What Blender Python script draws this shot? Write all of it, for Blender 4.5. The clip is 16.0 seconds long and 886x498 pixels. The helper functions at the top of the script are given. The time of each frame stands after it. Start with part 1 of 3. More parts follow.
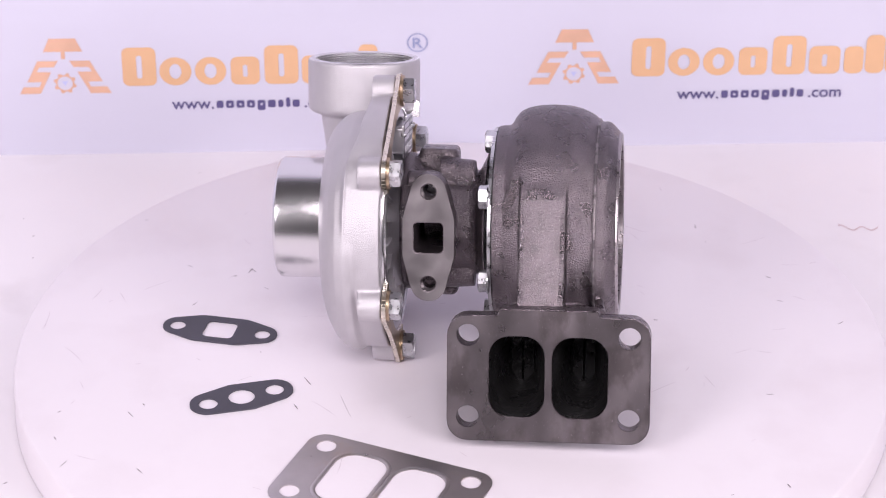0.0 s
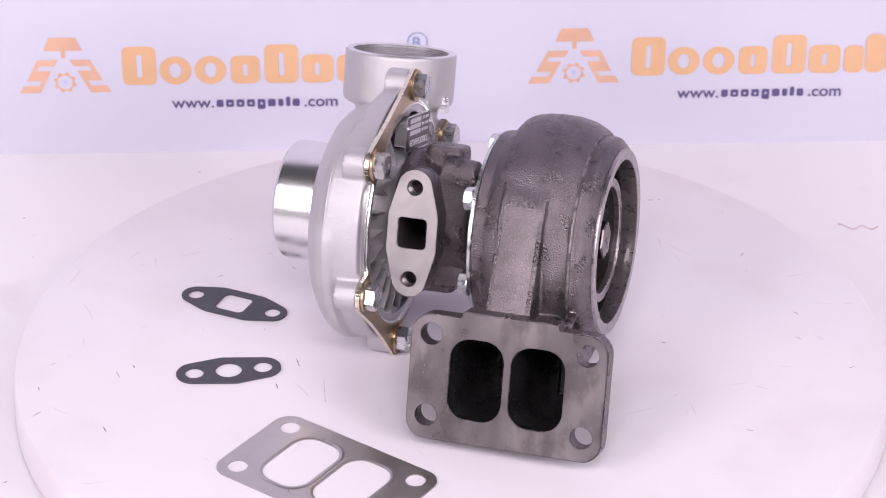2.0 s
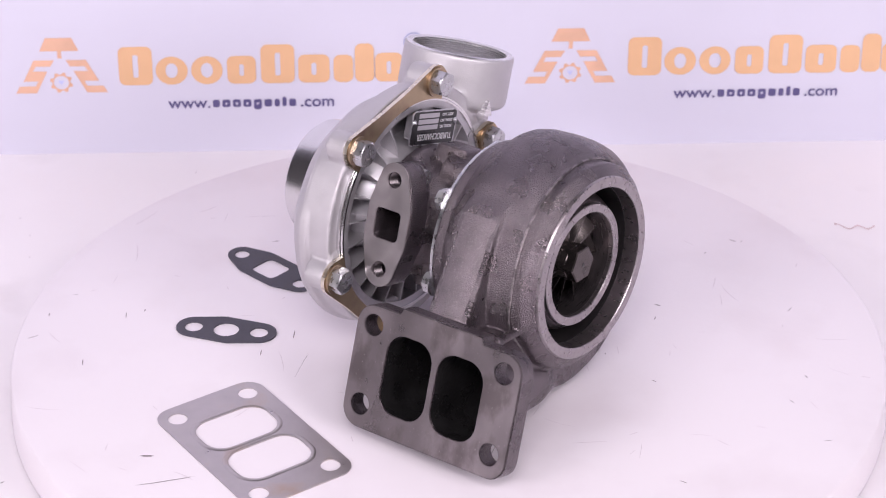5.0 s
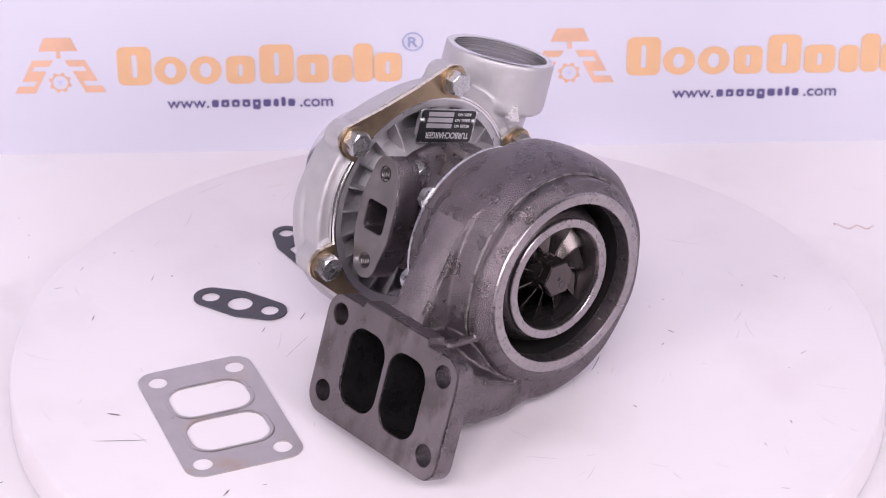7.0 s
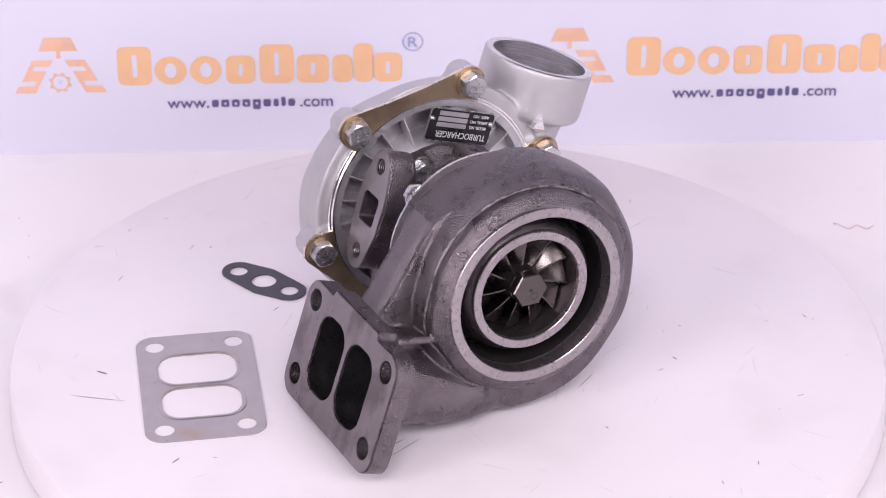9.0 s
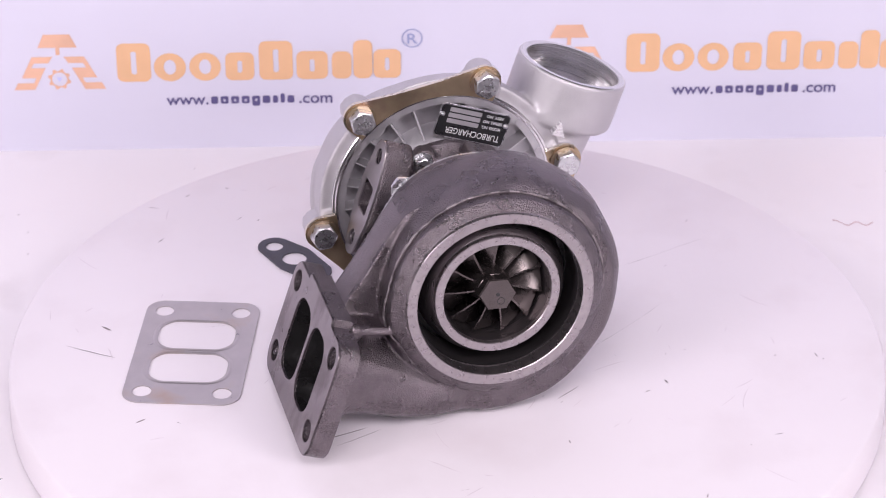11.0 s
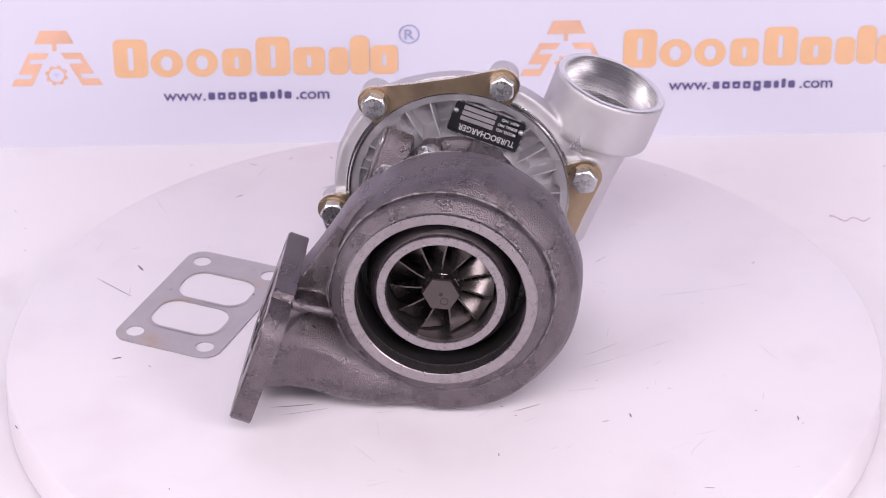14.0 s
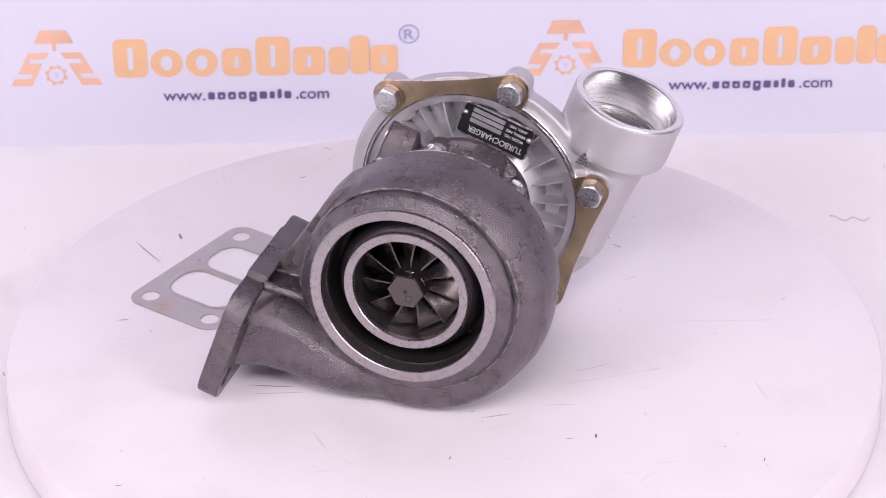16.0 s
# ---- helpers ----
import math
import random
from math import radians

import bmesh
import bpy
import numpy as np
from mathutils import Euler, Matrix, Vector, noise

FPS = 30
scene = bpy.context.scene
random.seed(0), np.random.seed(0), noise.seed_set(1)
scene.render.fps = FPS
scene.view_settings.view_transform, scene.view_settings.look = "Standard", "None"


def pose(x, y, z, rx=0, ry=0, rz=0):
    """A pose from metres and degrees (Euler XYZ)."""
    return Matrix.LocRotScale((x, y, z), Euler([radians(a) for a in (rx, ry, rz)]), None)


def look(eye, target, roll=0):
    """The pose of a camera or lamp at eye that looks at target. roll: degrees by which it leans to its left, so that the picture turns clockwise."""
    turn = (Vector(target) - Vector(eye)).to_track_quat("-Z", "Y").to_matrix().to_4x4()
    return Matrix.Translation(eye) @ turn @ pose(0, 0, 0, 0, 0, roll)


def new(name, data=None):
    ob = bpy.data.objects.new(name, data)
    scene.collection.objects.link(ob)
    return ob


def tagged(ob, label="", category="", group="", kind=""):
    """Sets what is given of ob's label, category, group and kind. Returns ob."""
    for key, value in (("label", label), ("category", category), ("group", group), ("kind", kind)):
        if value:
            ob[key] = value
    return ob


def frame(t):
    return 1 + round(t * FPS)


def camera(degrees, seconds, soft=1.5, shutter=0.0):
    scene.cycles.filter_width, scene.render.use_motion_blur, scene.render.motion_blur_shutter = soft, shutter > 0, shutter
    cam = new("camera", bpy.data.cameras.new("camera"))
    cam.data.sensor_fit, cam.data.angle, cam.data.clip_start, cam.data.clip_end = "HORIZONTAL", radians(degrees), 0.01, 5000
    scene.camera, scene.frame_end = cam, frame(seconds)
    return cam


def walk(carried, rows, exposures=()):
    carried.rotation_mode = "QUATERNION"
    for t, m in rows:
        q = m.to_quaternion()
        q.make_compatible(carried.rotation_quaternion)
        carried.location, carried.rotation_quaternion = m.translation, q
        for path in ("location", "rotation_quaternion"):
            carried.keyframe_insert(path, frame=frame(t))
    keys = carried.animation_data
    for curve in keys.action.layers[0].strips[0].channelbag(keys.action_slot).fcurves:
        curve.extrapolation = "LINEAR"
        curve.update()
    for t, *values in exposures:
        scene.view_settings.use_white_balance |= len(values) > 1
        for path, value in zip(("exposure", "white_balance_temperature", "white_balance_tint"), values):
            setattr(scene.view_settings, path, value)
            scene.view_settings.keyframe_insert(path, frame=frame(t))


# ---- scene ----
import functools

# ------------------------------------------------------------------ camera
LENS = 19.417          # degrees across
EYE = (0.0, -1.2505, 0.7932)
TILT = 30.287          # degrees below the horizon
RATE = -6.384          # turntable, degrees per second (clockwise from above)
cam = camera(LENS, 16.0, soft=1.0)
# slow sag of the tripod head: seconds, degrees to the left, degrees downward
SAG = [(0, .115, -.02), (0.5, .106, -.010), (1, .106, 0), (1.5, .113, 0), (2, .115, 0), (2.5, .113, 0), (3, .098, 0), (3.5, .077, 0),
       (4, .056, 0), (5, .025, 0), (6.3, .002, 0), (7, 0, 0), (8, 0, .006), (9, 0, .002), (9.4, -.001, .012), (10.4, -.012, .055), (11.5, -.026, .096),
       (12, -.041, .113), (12.5, -.055, .121), (13, -.062, .142), (13.5, -.077, .154), (14, -.09, .166), (14.5, -.094, .170),
       (15, -.094, .158), (15.5, -.094, .158), (16, -.095, .172)]
walk(cam, [(t, pose(*EYE, 90 - TILT - dn, 0, 0.126 + lf)) for t, lf, dn in SAG], exposures=[(0, 0.0, 6500, 10), (16, 0.0, 6500, 10)])
cam.data.dof.use_dof = True
cam.data.dof.focus_distance = 1.41
cam.data.dof.aperture_fstop = 18.0

# ------------------------------------------------------------------ world and lamps
world = bpy.data.worlds.new("studio_world")
world.use_nodes = True
world.node_tree.nodes["Background"].inputs[0].default_value = (0.9, 0.82, 0.95, 1)
world.node_tree.nodes["Background"].inputs[1].default_value = 0.42
scene.world = world


def softbox(eye, target, w, h, watts, colour=(1.0, 0.908, 0.98)):
    data = bpy.data.lights.new("softbox_lamp", "AREA")
    data.shape, data.size, data.size_y, data.energy, data.color = "RECTANGLE", w, h, watts, colour
    ob = new("softbox_lamp", data)
    ob.matrix_basis = look(eye, target)
    return ob


softbox((-1.45, -1.55, 1.15), (0, 0.1, 0.05), 0.95, 1.15, 34)
softbox((1.45, -1.55, 1.15), (0, 0.1, 0.05), 0.95, 1.15, 34)
softbox((0.0, -1.75, 1.85), (0, 0.12, 0), 1.1, 0.6, 31.5)


# ------------------------------------------------------------------ materials
def material(name, colour, rough=0.5, metal=0.0, vary=0.1, scale=40, grain=0.0, grain_scale=900, rough_vary=0.08, second=None, second_at=(0.55, 0.75), second_scale=25, stretch=(1, 1, 1), spec=0.5, lathe_axis=None, relief=0.001, speck=None, speck_at=(0.5, 0.72), grain_detail=3, pebble=0.0):
    """Base colour with two scales of unevenness, an optional second tone in patches, fine relief."""
    m = bpy.data.materials.new(name)
    m.use_nodes = True
    nt = m.node_tree
    n, l = nt.nodes, nt.links
    bsdf = n["Principled BSDF"]
    bsdf.inputs["Metallic"].default_value = metal
    bsdf.inputs["Specular IOR Level"].default_value = spec
    if lathe_axis:
        tg = n.new("ShaderNodeTangent")
        tg.direction_type, tg.axis = "RADIAL", lathe_axis
        l.new(tg.outputs[0], bsdf.inputs["Tangent"])
        bsdf.inputs["Anisotropic"].default_value = 0.6
    co = n.new("ShaderNodeTexCoord")
    mp = n.new("ShaderNodeMapping")
    mp.inputs["Scale"].default_value = stretch
    l.new(co.outputs["Object"], mp.inputs["Vector"])
    big = n.new("ShaderNodeTexNoise")
    big.inputs["Scale"].default_value, big.inputs["Detail"].default_value = scale, 6
    l.new(mp.outputs[0], big.inputs["Vector"])
    ramp = n.new("ShaderNodeMapRange")
    ramp.inputs["To Min"].default_value, ramp.inputs["To Max"].default_value = 1 - vary, 1 + vary
    ramp.inputs["From Min"].default_value, ramp.inputs["From Max"].default_value = 0.3, 0.7
    l.new(big.outputs["Fac"], ramp.inputs["Value"])
    mul = n.new("ShaderNodeMix")
    mul.data_type, mul.blend_type = "RGBA", "MULTIPLY"
    mul.inputs["Factor"].default_value = 1
    mul.inputs["A"].default_value = (*colour, 1)
    l.new(ramp.outputs[0], mul.inputs["B"])
    out = mul.outputs["Result"]
    if second:
        pn = n.new("ShaderNodeTexNoise")
        pn.inputs["Scale"].default_value, pn.inputs["Detail"].default_value = second_scale, 8
        l.new(mp.outputs[0], pn.inputs["Vector"])
        pr = n.new("ShaderNodeMapRange")
        pr.inputs["From Min"].default_value, pr.inputs["From Max"].default_value = second_at
        l.new(pn.outputs["Fac"], pr.inputs["Value"])
        mix = n.new("ShaderNodeMix")
        mix.data_type = "RGBA"
        mix.inputs["B"].default_value = (*second, 1)
        l.new(out, mix.inputs["A"])
        l.new(pr.outputs[0], mix.inputs["Factor"])
        out = mix.outputs["Result"]
    l.new(out, bsdf.inputs["Base Color"])
    rr = n.new("ShaderNodeMapRange")
    rr.inputs["To Min"].default_value, rr.inputs["To Max"].default_value = max(rough - rough_vary, 0.03), rough + rough_vary
    rr.inputs["From Min"].default_value, rr.inputs["From Max"].default_value = 0.3, 0.7
    l.new(big.outputs["Fac"], rr.inputs["Value"])
    l.new(rr.outputs[0], bsdf.inputs["Roughness"])
    if grain:
        fine = n.new("ShaderNodeTexNoise")
        fine.inputs["Scale"].default_value, fine.inputs["Detail"].default_value = grain_scale, grain_detail
        l.new(mp.outputs[0], fine.inputs["Vector"])
        if speck:
            sp = n.new("ShaderNodeMapRange")
            sp.inputs["From Min"].default_value, sp.inputs["From Max"].default_value = speck_at
            l.new(fine.outputs["Fac"], sp.inputs["Value"])
            smix = n.new("ShaderNodeMix")
            smix.data_type = "RGBA"
            smix.inputs["B"].default_value = (*speck, 1)
            l.new(out, smix.inputs["A"])
            l.new(sp.outputs[0], smix.inputs["Factor"])
            l.new(smix.outputs["Result"], bsdf.inputs["Base Color"])
        bump = n.new("ShaderNodeBump")
        bump.inputs["Strength"].default_value, bump.inputs["Distance"].default_value = grain, relief
        height = fine.outputs["Fac"]
        if pebble:
            # sand-cast skin: rounded grains over the noise
            cells = n.new("ShaderNodeTexVoronoi")
            cells.inputs["Scale"].default_value = pebble
            l.new(mp.outputs[0], cells.inputs["Vector"])
            add = n.new("ShaderNodeMath")
            add.operation = "MULTIPLY_ADD"
            add.inputs[1].default_value = -1.3
            l.new(cells.outputs["Distance"], add.inputs[0])
            l.new(fine.outputs["Fac"], add.inputs[2])
            height = add.outputs[0]
        l.new(height, bump.inputs["Height"])
        l.new(bump.outputs[0], bsdf.inputs["Normal"])
    return m


M_DISC = material("white_board", (0.80, 0.755, 0.80), 0.45, vary=0.015, scale=9, grain=0.05, grain_scale=300, second=(0.74, 0.685, 0.725), second_at=(0.5, 0.78), second_scale=14)
M_TABLE = material("white_table_paint", (0.83, 0.795, 0.825), 0.5, vary=0.03, scale=6, second=(0.76, 0.72, 0.745), second_at=(0.6, 0.85), second_scale=18)
M_BANNER = material("banner_vinyl", (0.60, 0.59, 0.695), 0.55, vary=0.02, scale=12, grain=0.08, grain_scale=260, stretch=(0.15, 1, 4))
M_ORANGE = material("banner_orange_print", (0.71, 0.435, 0.245), 0.5, vary=0.03, scale=60)
M_EMBLEM = material("banner_salmon_print", (0.70, 0.425, 0.295), 0.5, vary=0.09, scale=45)
M_NAVY = material("banner_navy_print", (0.10, 0.085, 0.21), 0.5, vary=0.05, scale=60)
M_BLUE = material("banner_blue_print", (0.30, 0.33, 0.52), 0.5, vary=0.05, scale=60)
M_CORE = material("banner_pale_blue_print", (0.50, 0.53, 0.78), 0.5, vary=0.05, scale=60)
M_WALL = material("studio_wall_paint", (0.07, 0.067, 0.072), 0.8, vary=0.03, scale=3)
M_WALL_GREY = material("grey_wall_paint", (0.16, 0.155, 0.163), 0.8, vary=0.03, scale=3)
M_FLOOR = material("studio_floor_concrete", (0.13, 0.126, 0.13), 0.6, vary=0.08, scale=5)
M_ALU = material("cast_aluminium", (0.55, 0.53, 0.555), 0.42, metal=0.6, vary=0.05, scale=90, grain=0.42, grain_scale=2300, grain_detail=1, relief=0.0007)
M_ALU_DARK = material("diecast_aluminium", (0.56, 0.545, 0.57), 0.38, metal=0.8, vary=0.08, scale=110, grain=0.15, grain_scale=1500)
M_TURNED = material("turned_aluminium", (0.74, 0.73, 0.74), 0.22, metal=1.0, vary=0.03, scale=330, stretch=(3, 0.004, 0.004), rough_vary=0.02, lathe_axis="X")
M_BORED = material("bored_aluminium", (0.78, 0.77, 0.78), 0.27, metal=1.0, vary=0.05, scale=500, rough_vary=0.04, stretch=(0.004, 0.004, 3), lathe_axis="Z")
# the pale speck colour paints in glints off the iron's grain
M_IRON = material("cast_iron", (0.178, 0.153, 0.167), 0.3, metal=0.92, vary=0.22, scale=70, grain=0.9, grain_scale=1500, grain_detail=2.0, relief=0.00035, pebble=1150, second=(0.13, 0.112, 0.122), second_at=(0.5, 0.8), second_scale=40, speck=(0.34, 0.296, 0.315), speck_at=(0.56, 0.8))
M_IRON_RUB = material("rubbed_iron", (0.30, 0.268, 0.278), 0.42, metal=0.8, vary=0.25, scale=400, grain=0.7, grain_scale=900, second=(0.14, 0.123, 0.13), second_at=(0.48, 0.56), second_scale=150)
M_TUBE = material("smooth_dark_iron", (0.15, 0.133, 0.139), 0.32, metal=0.9, vary=0.15, scale=300, stretch=(4, 0.3, 0.3))
# blasted skin, its colour also lightened for the light a flat catches
M_IRON_LAND = material("blasted_lit_iron", (0.24, 0.208, 0.223), 0.4, metal=0.9, vary=0.12, scale=90, grain=0.9, grain_scale=1500, grain_detail=2.0, relief=0.00032, pebble=1150, second=(0.17, 0.147, 0.158), second_at=(0.5, 0.75), second_scale=60, speck=(0.42, 0.367, 0.388), speck_at=(0.54, 0.8))
M_RIM = material("turned_iron", (0.37, 0.335, 0.35), 0.3, metal=0.92, vary=0.1, scale=330, stretch=(0.5, 1, 1), rough_vary=0.05, lathe_axis="X", second=(0.27, 0.243, 0.255), second_at=(0.52, 0.8), second_scale=40)
M_IRON_FACE = material("machined_iron", (0.38, 0.35, 0.36), 0.35, metal=0.9, vary=0.06, scale=60, second=(0.28, 0.25, 0.26), second_at=(0.52, 0.8), second_scale=45)
M_FLANGE = material("ground_iron", (0.275, 0.243, 0.256), 0.31, metal=0.88, vary=0.2, scale=40, grain=0.15, grain_scale=1000, relief=0.0003, second=(0.19, 0.163, 0.17), second_at=(0.54, 0.66), second_scale=55, stretch=(1, 0.6, 1), speck=(0.40, 0.355, 0.37), speck_at=(0.66, 0.76))
# near-black: paints deep shade in ports and channel, and the nut's marks
M_BLACK = material("shade_and_mark_black", (0.012, 0.0115, 0.012), 0.3, metal=0.0, vary=0.2, scale=90, grain=0.5, grain_scale=300, grain_detail=1, relief=0.0008)
M_LINER = material("dark_turned_iron", (0.045, 0.041, 0.043), 0.38, metal=0.6, vary=0.25, scale=120, stretch=(3, 0.5, 0.5))
M_GOLD = material("yellow_zinc_plate", (0.45, 0.35, 0.235), 0.34, metal=0.9, vary=0.18, scale=50, second=(0.37, 0.26, 0.205), second_at=(0.5, 0.7), second_scale=70)
M_GOLD_EDGE = material("sheared_plate_edge", (0.72, 0.66, 0.57), 0.3, metal=0.9, vary=0.1, scale=200)
M_ZINC = material("bright_zinc_steel", (0.58, 0.58, 0.60), 0.3, metal=0.95, vary=0.14, scale=260, rough_vary=0.1)
M_STEEL = material("stainless_sheet", (0.50, 0.47, 0.47), 0.34, metal=0.9, vary=0.08, scale=60, second=(0.50, 0.40, 0.33), second_at=(0.58, 0.75), second_scale=30)
M_PAPER = material("grey_fibre_gasket", (0.062, 0.060, 0.080), 0.6, vary=0.12, scale=160, grain=0.2, grain_scale=2500)
M_WHEEL = material("wheel_alloy", (0.115, 0.099, 0.097), 0.25, metal=0.9, vary=0.1, scale=90)
M_PLATE = material("black_enamel", (0.012, 0.012, 0.014), 0.3, vary=0.1, scale=90)
M_PRINT = material("bare_plate_print", (0.72, 0.72, 0.74), 0.4, metal=0.4, vary=0.04, scale=90)
M_SCUFF = material("dark_scuff", (0.20, 0.165, 0.18), 0.7, vary=0.2, scale=300)
M_FAINT = material("faint_scratch", (0.66, 0.605, 0.65), 0.6, vary=0.1, scale=300)
M_STAIN = material("pink_stain", (0.62, 0.50, 0.52), 0.7, vary=0.1, scale=300)

MM = 0.001


# ------------------------------------------------------------------ mesh helpers
def mesh_of(bm, name, smooth=35.0):
    bmesh.ops.recalc_face_normals(bm, faces=bm.faces)
    if smooth:
        lim = radians(smooth)
        for f in bm.faces:
            f.smooth = True
        for e in bm.edges:
            e.smooth = len(e.link_faces) == 2 and e.calc_face_angle(0) < lim
    me = bpy.data.meshes.new(name)
    bm.to_mesh(me)
    bm.free()
    return me


def part(name, bm, mat, parent=None, label="", m=None, smooth=35.0):
    me = bm if isinstance(bm, bpy.types.Mesh) else mesh_of(bm, name, smooth)
    if not me.materials:
        me.materials.append(mat)
    ob = new(name, me)
    if parent:
        ob.parent = parent
    if m is not None:
        ob.matrix_basis = m
    if label:
        ob["label"] = label
    return ob


def loops(bm, rows, closed_u=True, closed_v=True, caps=False):
    """Skin rows of points."""
    vs = [[bm.verts.new(p) for p in r] for r in rows]
    n, k = len(vs), len(vs[0])
    for i in range(n if closed_u else n - 1):
        for j in range(k if closed_v else k - 1):
            a, b = vs[i], vs[(i + 1) % n]
            bm.faces.new((a[j], a[(j + 1) % k], b[(j + 1) % k], b[j]))
    if caps:
        bm.faces.new(vs[0][::-1])
        bm.faces.new(vs[-1])
    return vs


def lathe(profile, steps=72, bm=None, radius=None, phase=0.0):
    """Closed profile of (a, r) turned about the x axis; radius(phi, a, r) may change r."""
    bm = bm or bmesh.new()
    rows = []
    for i in range(steps):
        ph = 2 * math.pi * i / steps + phase
        row = []
        for a, r in profile:
            rr = radius(math.degrees(ph) % 360, a, r) if radius else r
            row.append((a * MM, rr * math.cos(ph) * MM, rr * math.sin(ph) * MM))
        rows.append(row)
    loops(bm, rows)
    return bm


def tube(bm, p0, p1, r0, r1=None, steps=32):
    p0, p1 = Vector(p0) * MM, Vector(p1) * MM
    r1 = r0 if r1 is None else r1
    d = (p1 - p0).normalized()
    x = d.orthogonal().normalized()
    y = d.cross(x)
    rows = [[p + (x * math.cos(2 * math.pi * i / steps) + y * math.sin(2 * math.pi * i / steps)) * r * MM for i in range(steps)] for p, r in ((p0, r0), (p1, r1))]
    loops(bm, rows, closed_u=False, caps=True)
    return bm


def round_rect(x0, x1, y0, y1, r, n=5):
    pts = []
    for cx, cy, a in ((x1 - r, y1 - r, 0), (x0 + r, y1 - r, 90), (x0 + r, y0 + r, 180), (x1 - r, y0 + r, 270)):
        for i in range(n + 1):
            t = radians(a + 90 * i / n)
            pts.append((cx + r * math.cos(t), cy + r * math.sin(t)))
    return pts


def dense(ring, n=6):
    return [(a[0] + (b[0] - a[0]) * i / n, a[1] + (b[1] - a[1]) * i / n) for a, b in zip(ring, ring[1:] + ring[:1]) for i in range(n)]


def circle(cx, cy, r, n=24, phase=0.0):
    return [(cx + r * math.cos(2 * math.pi * i / n + phase), cy + r * math.sin(2 * math.pi * i / n + phase)) for i in range(n)]


def hull_of(circles, n=40):
    """Outline round a set of (x, y, r), counterclockwise."""
    pts = sorted(q for c in circles for q in circle(*c, n=n))
    def half(ps):
        h = []
        for q in ps:
            while len(h) > 1 and (h[-1][0] - h[-2][0]) * (q[1] - h[-2][1]) - (h[-1][1] - h[-2][1]) * (q[0] - h[-2][0]) <= 1e-9:
                h.pop()
            h.append(q)
        return h
    lo, up = half(pts), half(pts[::-1])
    return lo[:-1] + up[:-1]


def sheet(outline, holes, z0, z1, bevel=0.0):
    """A plate with holes between two heights, outline and holes in millimetres."""
    bm = bmesh.new()
    edges = []
    for ring in [outline] + list(holes):
        vs = [bm.verts.new((x * MM, y * MM, z0 * MM)) for x, y in ring]
        edges += [bm.edges.new((vs[i], vs[(i + 1) % len(vs)])) for i in range(len(vs))]
    bmesh.ops.triangle_fill(bm, use_beauty=True, use_dissolve=False, edges=edges)
    ext = bmesh.ops.extrude_face_region(bm, geom=bm.faces[:])
    bmesh.ops.translate(bm, verts=[g for g in ext["geom"] if isinstance(g, bmesh.types.BMVert)], vec=(0, 0, (z1 - z0) * MM))
    bmesh.ops.recalc_face_normals(bm, faces=bm.faces)
    if bevel:
        rim = [e for e in bm.edges if len(e.link_faces) == 2 and e.calc_face_angle(0) > radians(60)]
        bmesh.ops.bevel(bm, geom=rim, offset=bevel * MM, segments=2, affect="EDGES", clamp_overlap=True)
    return bm


def box(bm, x0, x1, y0, y1, z0, z1):
    rows = [[(x * MM, y * MM, z * MM) for x, y in ((x0, y0), (x1, y0), (x1, y1), (x0, y1))] for z in (z0, z1)]
    loops(bm, rows, closed_u=False, caps=True)
    return bm


def loft(bm, sections):
    loops(bm, [[Vector(q) * MM for q in s] for s in sections], closed_u=False, caps=True)
    return bm


def baked(bm, voxel, smooth_steps=3, cutters=()):
    """Cast body: overlapping solids welded into one skin, softened, then cut by the cutters."""
    bmesh.ops.recalc_face_normals(bm, faces=bm.faces)
    ob = new("casting", bpy.data.meshes.new("casting"))
    bm.to_mesh(ob.data)
    bm.free()
    md = ob.modifiers.new("weld", "REMESH")
    md.mode, md.voxel_size, md.use_smooth_shade = "VOXEL", voxel * MM, True
    if smooth_steps:
        md = ob.modifiers.new("soften", "SMOOTH")
        md.factor, md.iterations = 0.5, smooth_steps
    made = []
    for c in cutters:
        bmesh.ops.recalc_face_normals(c, faces=c.faces)
        co = new("cutter", bpy.data.meshes.new("cutter"))
        c.to_mesh(co.data)
        c.free()
        md = ob.modifiers.new("cut", "BOOLEAN")
        md.operation, md.object, md.solver = "DIFFERENCE", co, "EXACT"
        made.append(co)
    bpy.context.view_layer.update()
    me = bpy.data.meshes.new_from_object(ob.evaluated_get(bpy.context.evaluated_depsgraph_get()))
    for o in (ob, *made):
        d = o.data
        bpy.data.objects.remove(o)
        bpy.data.meshes.remove(d)
    out = bmesh.new()
    out.from_mesh(me)
    for f in out.faces:
        f.smooth = True
    for e in out.edges:
        e.smooth = len(e.link_faces) == 2 and e.calc_face_angle(0) < radians(40)
    out.to_mesh(me)
    out.free()
    me.name = "casting"
    return me


def spline(points):
    """Periodic smooth interpolation of (degrees, value)."""
    pts = sorted(points)
    def f(x, *_):
        x %= 360
        n = len(pts)
        for i in range(n):
            x0, y0 = pts[i]
            x1, y1 = pts[(i + 1) % n]
            if i == n - 1:
                x1 += 360
                if x < x0:
                    x += 360
            if x0 <= x <= x1:
                t = (x - x0) / (x1 - x0)
                t = t * t * (3 - 2 * t)
                return y0 + (y1 - y0) * t
        return pts[0][1]
    return f


# ------------------------------------------------------------------ setting
def slab(name, x0, x1, y0, y1, z0, z1, mat, label):
    bm = box(bmesh.new(), x0 / MM, x1 / MM, y0 / MM, y1 / MM, z0 / MM, z1 / MM)
    return tagged(part(name, bm, mat, label=label, smooth=0), kind="structure")


